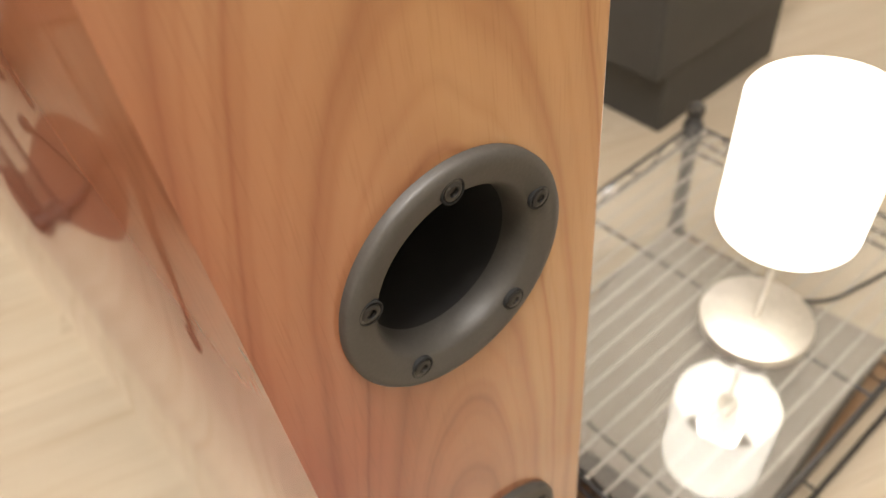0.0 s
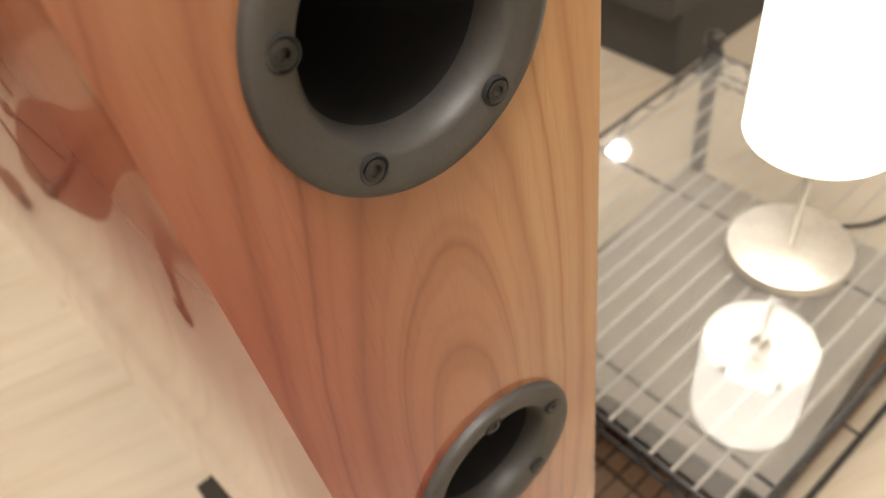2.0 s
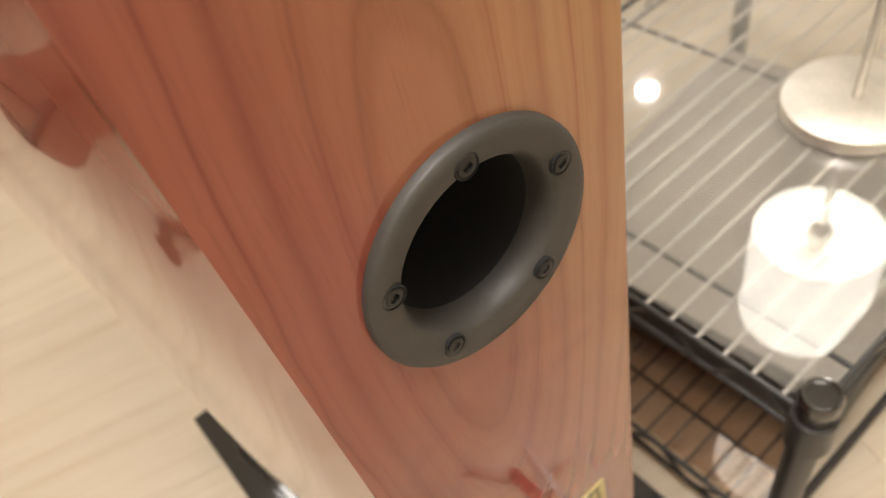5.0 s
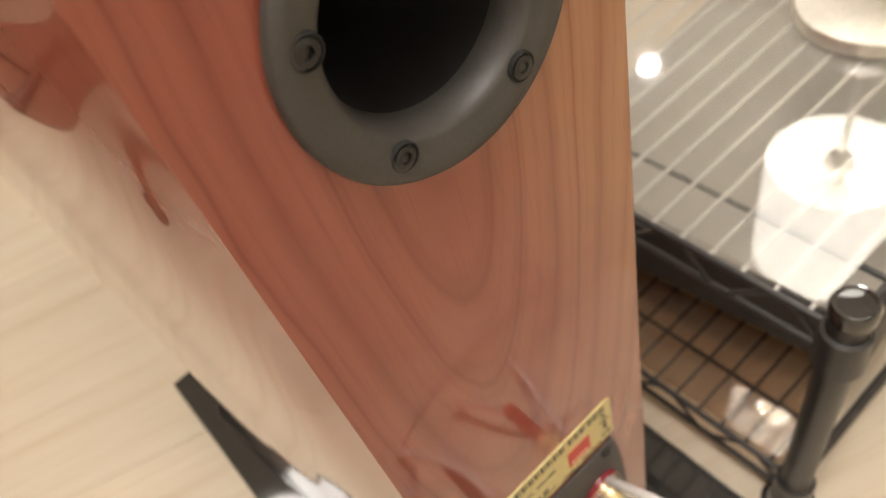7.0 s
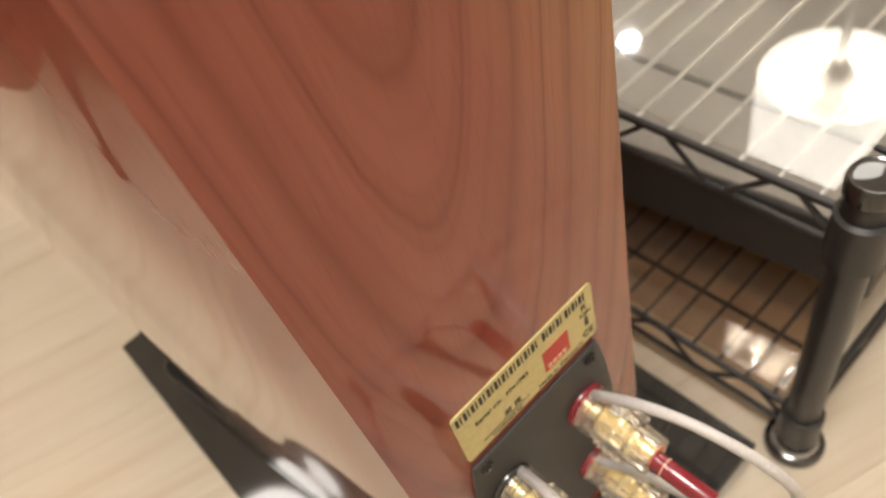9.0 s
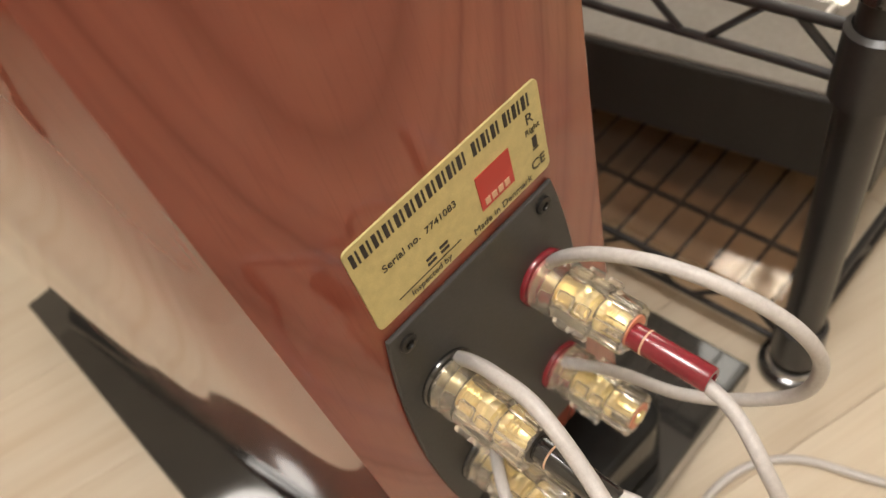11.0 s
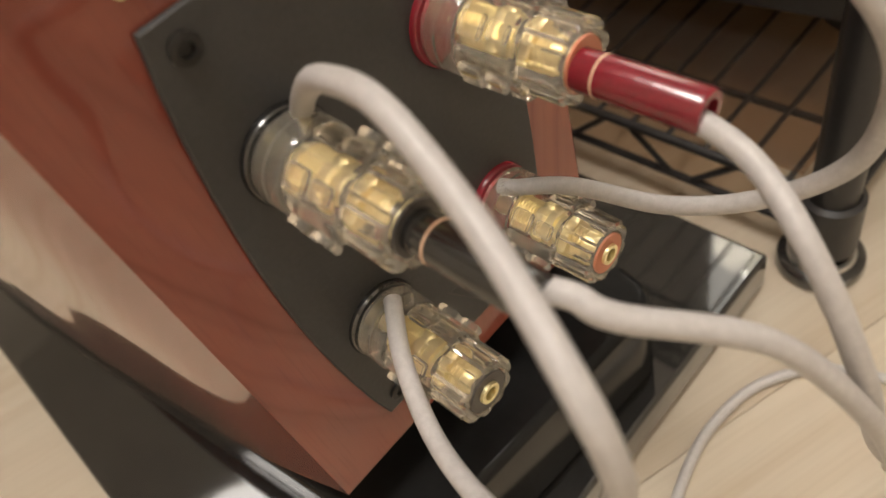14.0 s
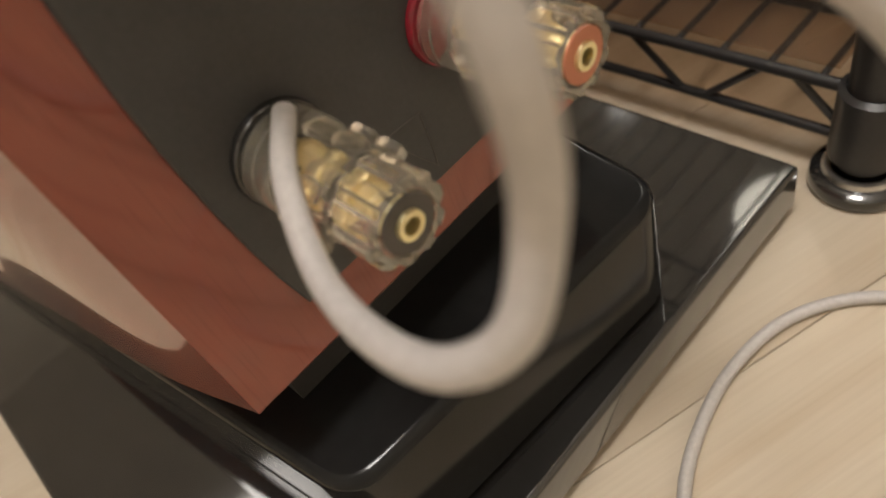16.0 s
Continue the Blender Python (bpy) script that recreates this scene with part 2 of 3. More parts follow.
def prism(outline, z0, z1, bevel=0.0, segments=2):
    """A flat outline (x, y) drawn up from z0 to z1."""
    bm = bmesh.new()
    low = [bm.verts.new((x, y, z0)) for x, y in outline]
    f = bm.faces.new(low)
    top = bmesh.ops.extrude_face_region(bm, geom=[f])["geom"]
    bmesh.ops.translate(bm, vec=(0, 0, z1 - z0), verts=[v for v in top if isinstance(v, bmesh.types.BMVert)])
    if bevel:
        flat = [e for e in bm.edges if abs(e.verts[0].co.z - e.verts[1].co.z) < 1e-6]
        bmesh.ops.bevel(bm, geom=flat, offset=bevel, segments=segments, affect="EDGES", profile=0.5)
    return bm


def lathe(profile, steps=48, bm=None, m=None, closed=False):
    """Turns a profile of (radius, height) round z."""
    bm = bm or bmesh.new()
    m = m or Matrix()
    rings = []
    for r, h in profile:
        if r < 1e-7:
            rings.append([bm.verts.new(m @ Vector((0, 0, h)))])
        else:
            rings.append([bm.verts.new(m @ Vector((r * math.cos(2 * math.pi * k / steps), r * math.sin(2 * math.pi * k / steps), h))) for k in range(steps)])
    pairs = list(zip(rings, rings[1:])) + ([(rings[-1], rings[0])] if closed else [])
    for a, b in pairs:
        for k in range(steps):
            j = (k + 1) % steps
            if len(a) == 1 and len(b) == 1:
                continue
            if len(a) == 1:
                bm.faces.new((a[0], b[j], b[k]))
            elif len(b) == 1:
                bm.faces.new((a[k], a[j], b[0]))
            else:
                bm.faces.new((a[k], a[j], b[j], b[k]))
    return bm


def rod(bm, a, b, r, steps=8):
    a, b = Vector(a), Vector(b)
    m = Matrix.Translation(a) @ (b - a).to_track_quat("Z", "Y").to_matrix().to_4x4()
    n = (b - a).length
    return lathe([(0, 0), (r, 0), (r, n), (0, n)], steps, bm, m)


def spline(points, per=14):
    """Points along a smooth way through the given ones."""
    p = [Vector(q) for q in points]
    p = [p[0] * 2 - p[1], *p, p[-1] * 2 - p[-2]]
    out = []
    for i in range(1, len(p) - 2):
        a, b, c, d = p[i - 1 : i + 3]
        for k in range(per):
            t = k / per
            out.append(0.5 * ((2 * b) + (c - a) * t + (2 * a - 5 * b + 4 * c - d) * t * t + (3 * b - a - 3 * c + d) * t**3))
    out.append(p[-2])
    return out


def tube(points, r, steps=14, bm=None):
    """A round sheath along a way."""
    bm = bm or bmesh.new()
    side, rings = None, []
    for i, q in enumerate(points):
        ahead = (points[min(i + 1, len(points) - 1)] - points[max(i - 1, 0)]).normalized()
        side = ahead.orthogonal().normalized() if side is None else (side - ahead * side.dot(ahead)).normalized()
        up = ahead.cross(side)
        rings.append([bm.verts.new(q + r * (math.cos(2 * math.pi * k / steps) * side + math.sin(2 * math.pi * k / steps) * up)) for k in range(steps)])
    for a, b in zip(rings, rings[1:]):
        for k in range(steps):
            j = (k + 1) % steps
            bm.faces.new((a[k], a[j], b[j], b[k]))
    bm.faces.new(rings[0])
    bm.faces.new(rings[-1])
    return bm


def rounded(points, r, steps=5):
    """An outline with its corners rounded."""
    out, n = [], len(points)
    for i in range(n):
        a, b, c = (Vector(points[(i + k) % n]) for k in (-1, 0, 1))
        u, w = (a - b).normalized(), (c - b).normalized()
        cut = min(r / max(math.tan(u.angle(w) / 2), 1e-4), 0.4 * min((a - b).length, (c - b).length))
        p, q = b + u * cut, b + w * cut
        for k in range(steps + 1):
            t = k / steps
            out.append(((1 - t) ** 2 * p + 2 * t * (1 - t) * b + t * t * q)[:2])
    return out


OUT = pose(0, 0, 0, 90, 0, 0)  # turns a lathe's axis from z to -y


def lettering(words, x, z, size, material, parent, name="lettering", align="LEFT", turn=0.0, y=-0.0011):
    cu = bpy.data.curves.new(name, "FONT")
    cu.body, cu.size, cu.align_x, cu.extrude = words, size, align, 0.00008
    ob = new(name + "_curve", cu)
    me = bpy.data.meshes.new_from_object(ob.evaluated_get(bpy.context.evaluated_depsgraph_get()))
    bpy.data.objects.remove(ob)
    me.materials.clear()
    me.materials.append(material)
    o = new(name, me)
    o.matrix_world = pose(x, y, z, 90, -turn, 0)
    o.parent = parent
    return o


def plate_part(name, x0, z0, x1, z1, material, parent, y0=-0.0012, y1=-0.0009):
    return part(name, box(x0, y0, z0, x1, y1, z1), material, parent)


# ---- room ----
def room():
    X0, X1, Y0, Y1, H = -2.2, 3.2, -1.8, 3.4, 2.4
    tagged(part("ceiling", box(X0 - 0.1, Y0 - 0.1, H, X1 + 0.1, Y1 + 0.1, H + 0.1), CEILING), "plain white painted ceiling of the listening room", "ceiling", kind="structure")
    for name, b in (("wall_west", (X0 - 0.1, Y0, 0, X0, Y1, H)), ("wall_east", (X1, Y0, 0, X1 + 0.1, Y1, H)), ("wall_south", (X0 - 0.1, Y0 - 0.1, 0, X1 + 0.1, Y0, H)), ("wall_north", (X0 - 0.1, Y1, 0, X1 + 0.1, Y1 + 0.1, H))):
        tagged(part(name, box(*b), WALL), "plain cream painted room wall", "wall", kind="structure")


def ceiling_lamp(x, y, r, strength):
    top = tagged(empty("downlight", (x, y, 2.4)), "small round ceiling downlight, switched on" if r < 0.1 else "wide round white ceiling lamp, switched on", "ceiling light", "ceiling lights")
    part("rim", lathe([(r, 0), (r + 0.012, 0), (r + 0.012, -0.012), (r, -0.012)], 32, closed=True), CEILING, top)
    part("diffuser", lathe([(0, -0.006), (r, -0.006), (r, -0.002), (0, -0.002)], 32), glow("downlight_glass", (1.0, 0.92, 0.80), strength), top)


room()
ceiling_lamp(2.48, 1.93, 0.05, 25.0)
ceiling_lamp(-0.46, 1.62, 0.24, 4.0)


# ---- loudspeaker ----
SIDE = [(0.0765, 0.0), (0.0885, 0.040), (0.100, 0.100), (0.1095, 0.150), (0.1195, 0.220), (0.1285, 0.330), (0.1325, 0.430), (0.1320, 0.480)]


def side_way():
    """The curved side of the cabinet, from its back corner to its front."""
    pts = spline([(x, y, 0) for x, y in SIDE], 26)
    return [(p.x, p.y) for p in pts]


def port(z, parent):
    """A flared reflex port with five screws in its rim."""
    flare = empty("bass_port", (0.0005, 0, z))
    flare.parent = parent
    R = 0.049
    prof = [(R, -0.001), (R, 0.0030), (R - 0.0010, 0.0044), (0.0450, 0.0048), (0.0410, 0.0042), (0.0375, 0.0030)]
    for k in range(1, 11):
        a = k / 10 * math.pi / 2
        prof.append((0.0375 - 0.0052 * math.sin(a), 0.0030 - 0.013 * (1 - math.cos(a))))
    part("flange", lathe(prof, 72, m=OUT), PORT_GREY, flare, "dark grey flared plastic port rim", smooth=50)
    # tube coloured near black: the shade of its depth is in the material
    part("tube", lathe([(0.0324, -0.0096), (0.0318, -0.020), (0.0305, -0.05), (0.0300, -0.26), (0, -0.26)], 48, m=OUT), PORT_SHADE, flare, "inside of the port tube, painted black for its shade", smooth=50)
    for k in range(5):
        a = radians(90.0 - 72 * k)
        x, h = 0.0398 * math.cos(a), 0.0398 * math.sin(a)
        m = Matrix.Translation((x, -0.0040, h)) @ OUT
        head = part("screw", lathe([(0.0036, -0.002), (0.0036, 0.0006), (0.0031, 0.0010), (0.0019, 0.0010), (0.0016, -0.0008), (0, -0.0010)], 20, m=m), SCREW, flare, smooth=40)
        # black ring paints the shade of the recess round each screw
        part("recess", lathe([(0.0049, -0.001), (0.0049, 0.0005), (0.0045, 0.0008), (0.0042, 0.0002), (0.0036, 0.0001), (0.0036, -0.001)], 20, m=m, closed=True), PORT_SHADE, head, smooth=40)


def gear(r, depth, lobes, h0, h1, m, steps=72, duty=0.5):
    """A ribbed knob: a round with lobes cut into it."""
    outline = []
    for k in range(steps):
        a = 2 * math.pi * k / steps
        w = 0.5 + 0.5 * math.tanh(4.0 * (math.cos(lobes * a) + 2 * duty - 1))
        outline.append((r - depth + depth * w, a))
    bm = bmesh.new()
    rows = []
    for h, s in ((h0, 0.93), (h0 + 0.0008, 1.0), (h1 - 0.0008, 1.0), (h1, 0.93)):
        rows.append([bm.verts.new(m @ Vector((q * s * math.cos(a), q * s * math.sin(a), h))) for q, a in outline])
    for a, b in zip(rows, rows[1:]):
        for k in range(steps):
            j = (k + 1) % steps
            bm.faces.new((a[k], a[j], b[j], b[k]))
    bm.faces.new(rows[0])
    bm.faces.new(rows[-1])
    return bm


def shell_gear(r, depth, lobes, bore0, bore1, h0, h1, m, steps=72, duty=0.5):
    """A ribbed knob with a wide bore, so that its core shows at its true size."""
    bm, rows = bmesh.new(), []
    edge = [r - depth * (0.5 - 0.5 * math.tanh(4.0 * (math.cos(lobes * 2 * math.pi * k / steps) + 2 * duty - 1))) for k in range(steps)]
    for h, s, bore in ((h0, 0.95, 0), (h0 + 0.0007, 1.0, 0), (h1 - 0.0009, 1.0, 0), (h1, 0.93, 0), (h1, 0, bore1), (h0, 0, bore0)):
        rows.append([bm.verts.new(m @ Vector(((q * s + bore) * math.cos(2 * math.pi * k / steps), (q * s + bore) * math.sin(2 * math.pi * k / steps), h))) for k, q in enumerate(edge)])
    for a, b in zip(rows, rows[1:] + rows[:1]):
        for k in range(steps):
            j = (k + 1) % steps
            bm.faces.new((a[k], a[j], b[j], b[k]))
    return bm


def binding_post(x, z, red, parent):
    """A clear gold-cored terminal post on a coloured collar."""
    ob = empty("binding_post", (x, -0.002, z))
    ob.parent = parent
    part("collar", lathe([(0, 0), (0.0142, 0), (0.0142, 0.0016), (0.0136, 0.0024), (0.0115, 0.0026), (0.0115, 0.0041), (0, 0.0041)], 40, m=OUT), RED_PLASTIC if red else BLACK_GLOSS, ob, "red collar" if red else "black collar", smooth=40)
    core = [(0.0046, 0.004), (0.0046, 0.0105), (0.0066, 0.0110), (0.0066, 0.0128)]
    for k in range(9):
        core += [(0.0052, 0.0132 + k * 0.0013), (0.0060, 0.01385 + k * 0.0013)]
    core += [(0.0066, 0.0252), (0.0066, 0.0290), (0.0048, 0.0294)]
    for k in range(8):
        core += [(0.0044, 0.0300 + k * 0.0014), (0.0051, 0.0307 + k * 0.0014)]
    core += [(0.0046, 0.0455), (0.0030, 0.0475), (0.0022, 0.0475), (0.0022, 0.036), (0, 0.036)]
    part("gold_core", lathe(core, 28, m=OUT), GOLD, ob, "gold-plated threaded core", smooth=35)
    for h in (0.0236, 0.0336):
        nut = gear(0.0076, 0.0012, 6, h - 0.0022, h + 0.0022, OUT, 36)
        part("gold_nut", nut, GOLD, ob, smooth=30)
    part("clear_sleeve", lathe([(0.0126, 0.0028), (0.0134, 0.0040), (0.0132, 0.0080), (0.0127, 0.0085), (0.0132, 0.0090), (0.0132, 0.0126), (0.0124, 0.0140), (0.0108, 0.0140), (0.0118, 0.0028)], 48, m=OUT, closed=True), CLEAR, ob, "clear plastic sleeve", smooth=40)
    part("clear_knob", shell_gear(0.0126, 0.0014, 6, 0.0104, 0.0088, 0.0144, 0.0335, OUT, duty=0.55), CLEAR, ob, "clear plastic lobed knob", smooth=30)
    for k in range(6):
        a = radians(60 * k + 12)
        for h0, h1, w in ((0.0172, 0.0246, 0.0066), (0.0264, 0.0328, 0.0048)):
            m = OUT @ Matrix.Rotation(a, 4, "Z") @ Matrix.Translation((0.0133, 0, (h0 + h1) / 2)) @ Matrix.Diagonal((0.0024, w, h1 - h0, 1))
            pad = bmesh.new()
            bmesh.ops.create_cube(pad, size=1, matrix=m)
            bmesh.ops.bevel(pad, geom=pad.edges[:], offset=0.0005, segments=2, affect="EDGES")
            part("clear_pad", pad, CLEAR, ob)
    part("tip_knob", shell_gear(0.0114, 0.0013, 10, 0.0086, 0.0080, 0.0340, 0.0470, OUT, duty=0.6), CLEAR, ob, "clear plastic ribbed tip", smooth=30)
    for o in ob.children:
        if o.name.startswith(("clear", "tip_knob")):
            o.visible_shadow = False
    part("insert_ring", lathe([(0.0036, 0.0465), (0.0071, 0.0465), (0.0071, 0.0474), (0.0036, 0.0474)], 32, m=OUT, closed=True), ORANGE_PLASTIC if red else GREY_PLASTIC, ob, smooth=30)
    part("tip_ring", lathe([(0.0021, 0.0470), (0.0038, 0.0470), (0.0036, 0.0484), (0.0023, 0.0484)], 24, m=OUT, closed=True), GOLD, ob, smooth=30)
    return ob


def loudspeaker():
    sp = tagged(empty("loudspeaker"), "tall cherry-veneered floorstanding loudspeaker seen from behind, with two bass ports", "loudspeaker")
    z0, z1 = 0.134, 1.14
    way = side_way()
    right = way
    left = [(-x, y) for x, y in reversed(way)]
    outline = [(0.0752, 0.0), (0.0760, 0.0003), (0.0766, 0.0010), *right[3:], *left]
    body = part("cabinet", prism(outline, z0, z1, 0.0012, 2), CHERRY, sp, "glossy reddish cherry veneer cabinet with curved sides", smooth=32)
    for zc in (0.8917, 0.6480):
        bm = lathe([(0, -0.02), (0.0478, -0.02), (0.0478, 0.30), (0, 0.30)], 64, m=Matrix.Translation((0.0005, 0, zc)) @ pose(0, 0, 0, -90, 0, 0))
        cutter = part("cutter", bm, PORT_SHADE)
        mod = body.modifiers.new("hole", "BOOLEAN")
        mod.object, mod.solver = cutter, "EXACT"
        me = bpy.data.meshes.new_from_object(body.evaluated_get(bpy.context.evaluated_depsgraph_get()))
        body.modifiers.clear()
        body.data = me
        bpy.data.objects.remove(cutter)
    body.data.shade_smooth()
    body.data.set_sharp_from_angle(angle=radians(20))
    part("front_baffle", box(-0.1345, 0.4805, z0, 0.1345, 0.520, z1, 0.006, 3), BLACK_GLOSS, sp, "black front board")
    base = rounded([(-0.0765, -0.020), (0.0850, -0.032), (0.146, 0.42), (-0.146, 0.42)], 0.020, 7)
    part("base_block", prism(base, 0.034, 0.098, 0.005, 4), BLACK_BASE, sp, "glossy black base under the cabinet", smooth=32, even=True)
    part("base_neck", box(-0.062, 0.022, 0.0975, 0.062, 0.42, 0.1345), BLACK_PLATE, sp)
    for zc in (0.8917, 0.6480):
        port(zc, sp)
    # terminal plate with bowed sides
    edge = []
    for k in range(13):
        t = k / 12
        edge.append((0.0455 + 0.0085 * math.sin(math.pi * min(1, t * 1.0)) ** 0.8, 0.3245 - t * 0.1685))
    ring = [(x, -z) for x, z in edge] + [(-x, -z) for x, z in reversed(edge)]
    bm = prism(ring, 0.0, 0.0022, 0.0006, 1)
    bmesh.ops.transform(bm, matrix=OUT, verts=bm.verts[:])
    bmesh.ops.transform(bm, matrix=Matrix.Diagonal((1, 1, -1, 1)), verts=bm.verts[:])
    for v in bm.verts:
        v.co.z = abs(v.co.z)
    plate = part("terminal_plate", bm, BLACK_PLATE, sp, "matt black plastic terminal plate with bowed sides", smooth=30)
    for x, z in ((-0.0385, 0.3165), (0.0385, 0.3165), (-0.0385, 0.1640), (0.0385, 0.1640)):
        part("screw", lathe([(0.0040, 0), (0.0040, 0.0012), (0.0034, 0.0016), (0.0020, 0.0016), (0.0016, 0.0004), (0, 0.0004)], 16, m=Matrix.Translation((x, -0.002, z)) @ OUT), SCREW, plate, smooth=40)
    sign = bmesh.new()
    for p, q in (((-0.0035, 0.1830), (0.0112, 0.1822)), ((0.0112, 0.1822), (0.0109, 0.1610)), ((0.0109, 0.1610), (-0.0035, 0.1830))):
        rod(sign, (p[0], -0.0023, p[1]), (q[0], -0.0023, q[1]), 0.00018, 6)
    part("warning_sign", sign, GREY_PLASTIC, plate)
    for x in (-0.03, 0.03):
        for z in (0.278, 0.202):
            binding_post(x, z, x > 0, sp)
    nameplate(sp)
    return sp


def nameplate(sp):
    """The foil label: brand words, initials and sign as plain bars and shapes."""
    lx0, lx1, lz0, lz1 = -0.0450, 0.0475, 0.3307, 0.3732
    corner = rounded([(lx0, -lz1), (lx1, -lz1), (lx1, -lz0), (lx0, -lz0)], 0.003, 4)
    bm = prism(corner, 0.0, 0.0009)
    for v in bm.verts:
        v.co = Vector((v.co.x, -v.co.z, -v.co.y))
    lab = part("rating_label", bm, LABEL, sp, "pale gold printed rating label")
    for x, count in ((-0.0432, 4), (-0.0236, 7), (0.0128, 3), (0.0286, 3)):
        # each heavy word of the maker's line: one thick and one thin bar for every character
        for k in range(count):
            a = x + 0.00485 * k
            plate_part("print_bar", a, 0.3648, a + 0.00165, 0.3706, INK, lab)
            plate_part("print_bar", a + 0.00270, 0.3648, a + 0.00345, 0.3706, INK, lab)
    lettering("R", 0.0385, 0.3575, 0.0068, INK, lab)
    lettering("Right", 0.0372, 0.3532, 0.0038, INK, lab)
    plate_part("print_bar", 0.0398, 0.3445, 0.0430, 0.3450, INK, lab)
    plate_part("print_bar", 0.0402, 0.3455, 0.0426, 0.3505, INK, lab, -0.00112)
    lettering("CE", 0.0375, 0.3355, 0.0066, INK, lab)
    lettering("Serial no.", -0.0348, 0.3530, 0.0047, INK, lab)
    lettering("7741083", -0.0150, 0.3526, 0.0044, INK, lab)
    for x, w in ((-0.0185, 0.0044), (-0.0118, 0.0040)):
        for h in (0.3388, 0.3412):
            plate_part("print_bar", x, h, x + w, h + 0.0011, INK, lab)
    plate_part("rule", -0.0337, 0.3366, -0.0023, 0.33685, INK, lab)
    lettering("Inspected by", -0.0285, 0.3326, 0.0040, INK, lab)
    lettering("Made in Denmark", 0.0040, 0.3322, 0.0045, INK, lab)
    red = plate_part("red_square", 0.0104, 0.3395, 0.0281, 0.3560, RED_INK, lab)
    for k in range(4):
        plate_part("pale_bar", 0.0125 + 0.0035 * k, 0.3410, 0.0150 + 0.0035 * k, 0.3440, PALE_INK, red, -0.0015, -0.0011)


loudspeaker()


def stone_slab():
    s = tagged(empty("plinth_slab", (0, 0, 0)), "glossy black plinth slab lying on the floor under the loudspeaker", "plinth")
    part("slab", box(-0.168, -0.041, 0.006, 0.1755, 0.545, 0.033, 0.003, 3), BLACK_GLOSS, s, smooth=40, even=True)
    for x in (-0.14, 0.148):
        for y in (-0.01, 0.51):
            part("pad", lathe([(0, 0), (0.014, 0), (0.014, 0.0065), (0, 0.0065)], 20, m=Matrix.Translation((x, y, 0))), RUBBER, s)


stone_slab()


# ---- cables ----
def cable(name, ways, label, sleeve=None, r=0.0029):
    c = tagged(empty(name, ways[0]), label, "speaker cable")
    pts = [p - Vector(ways[0]) for p in spline(ways)]
    part("sheath", tube(pts, r), CABLE, c, smooth=60)
    if sleeve:
        material, words, centre = sleeve
        m = Matrix.Translation(Vector(centre) - Vector(ways[0])) @ OUT
        plug = part("banana_plug", lathe([(0, 0.0), (0.0019, 0.0), (0.0021, 0.010), (0.0048, 0.0102), (0.0055, 0.0108), (0.0055, 0.0440), (0.0050, 0.0450), (0.0032, 0.0450), (0.0030, 0.036), (0, 0.036)], 32, m=m), material, c, words, smooth=40)
        part("ring_mark", lathe([(0.0054, 0.0168), (0.00562, 0.0170), (0.00562, 0.0176), (0.0054, 0.0178)], 32, m=m, closed=True), PALE_INK, plug)
    return c


cable("jumper_cable", [(0.0346, -0.0013, 0.2799), (0.0325, -0.0167, 0.3004), (0.0345, -0.0365, 0.3134), (0.0401, -0.0597, 0.3163), (0.0462, -0.0850, 0.3107), (0.0526, -0.1024, 0.2956), (0.0589, -0.1095, 0.2713), (0.0592, -0.1052, 0.2450), (0.0531, -0.0867, 0.2272), (0.0427, -0.0625, 0.2208), (0.0353, -0.0331, 0.2202), (0.0287, -0.0076, 0.2115)], "white sheathed jumper cable looped between the two red terminals")
cable("jumper_cable", [(-0.0231, -0.0045, 0.2864), (-0.0257, -0.0186, 0.3009), (-0.0282, -0.0342, 0.3123), (-0.0302, -0.0549, 0.3151), (-0.0364, -0.0805, 0.3038), (-0.0468, -0.1056, 0.2949), (-0.0491, -0.1132, 0.2782), (-0.0476, -0.1108, 0.2577), (-0.0539, -0.1087, 0.2419), (-0.0591, -0.0968, 0.2313), (-0.0579, -0.0744, 0.2214), (-0.0520, -0.0516, 0.2157), (-0.0413, -0.0300, 0.2170), (-0.0277, -0.0112, 0.2163)], "white sheathed jumper cable looped between the two black terminals")
cable("speaker_cable", [(0.0285, -0.0740, 0.2765), (0.0240, -0.0958, 0.2729), (0.0139, -0.1159, 0.2625), (0.0145, -0.1310, 0.2282), (0.0300, -0.1361, 0.1769), (0.0565, -0.1410, 0.1161), (0.0864, -0.1456, 0.0510), (0.1180, -0.1900, 0.0050), (0.1700, -0.2420, 0.0032), (0.2500, -0.2630, 0.0032), (0.3700, -0.2640, 0.0032), (0.7000, -0.2500, 0.0032)], "white speaker cable with a red banana plug, hanging down", (RED_PLASTIC, "glossy red plug sleeve", (0.0285, -0.0385, 0.2775)))
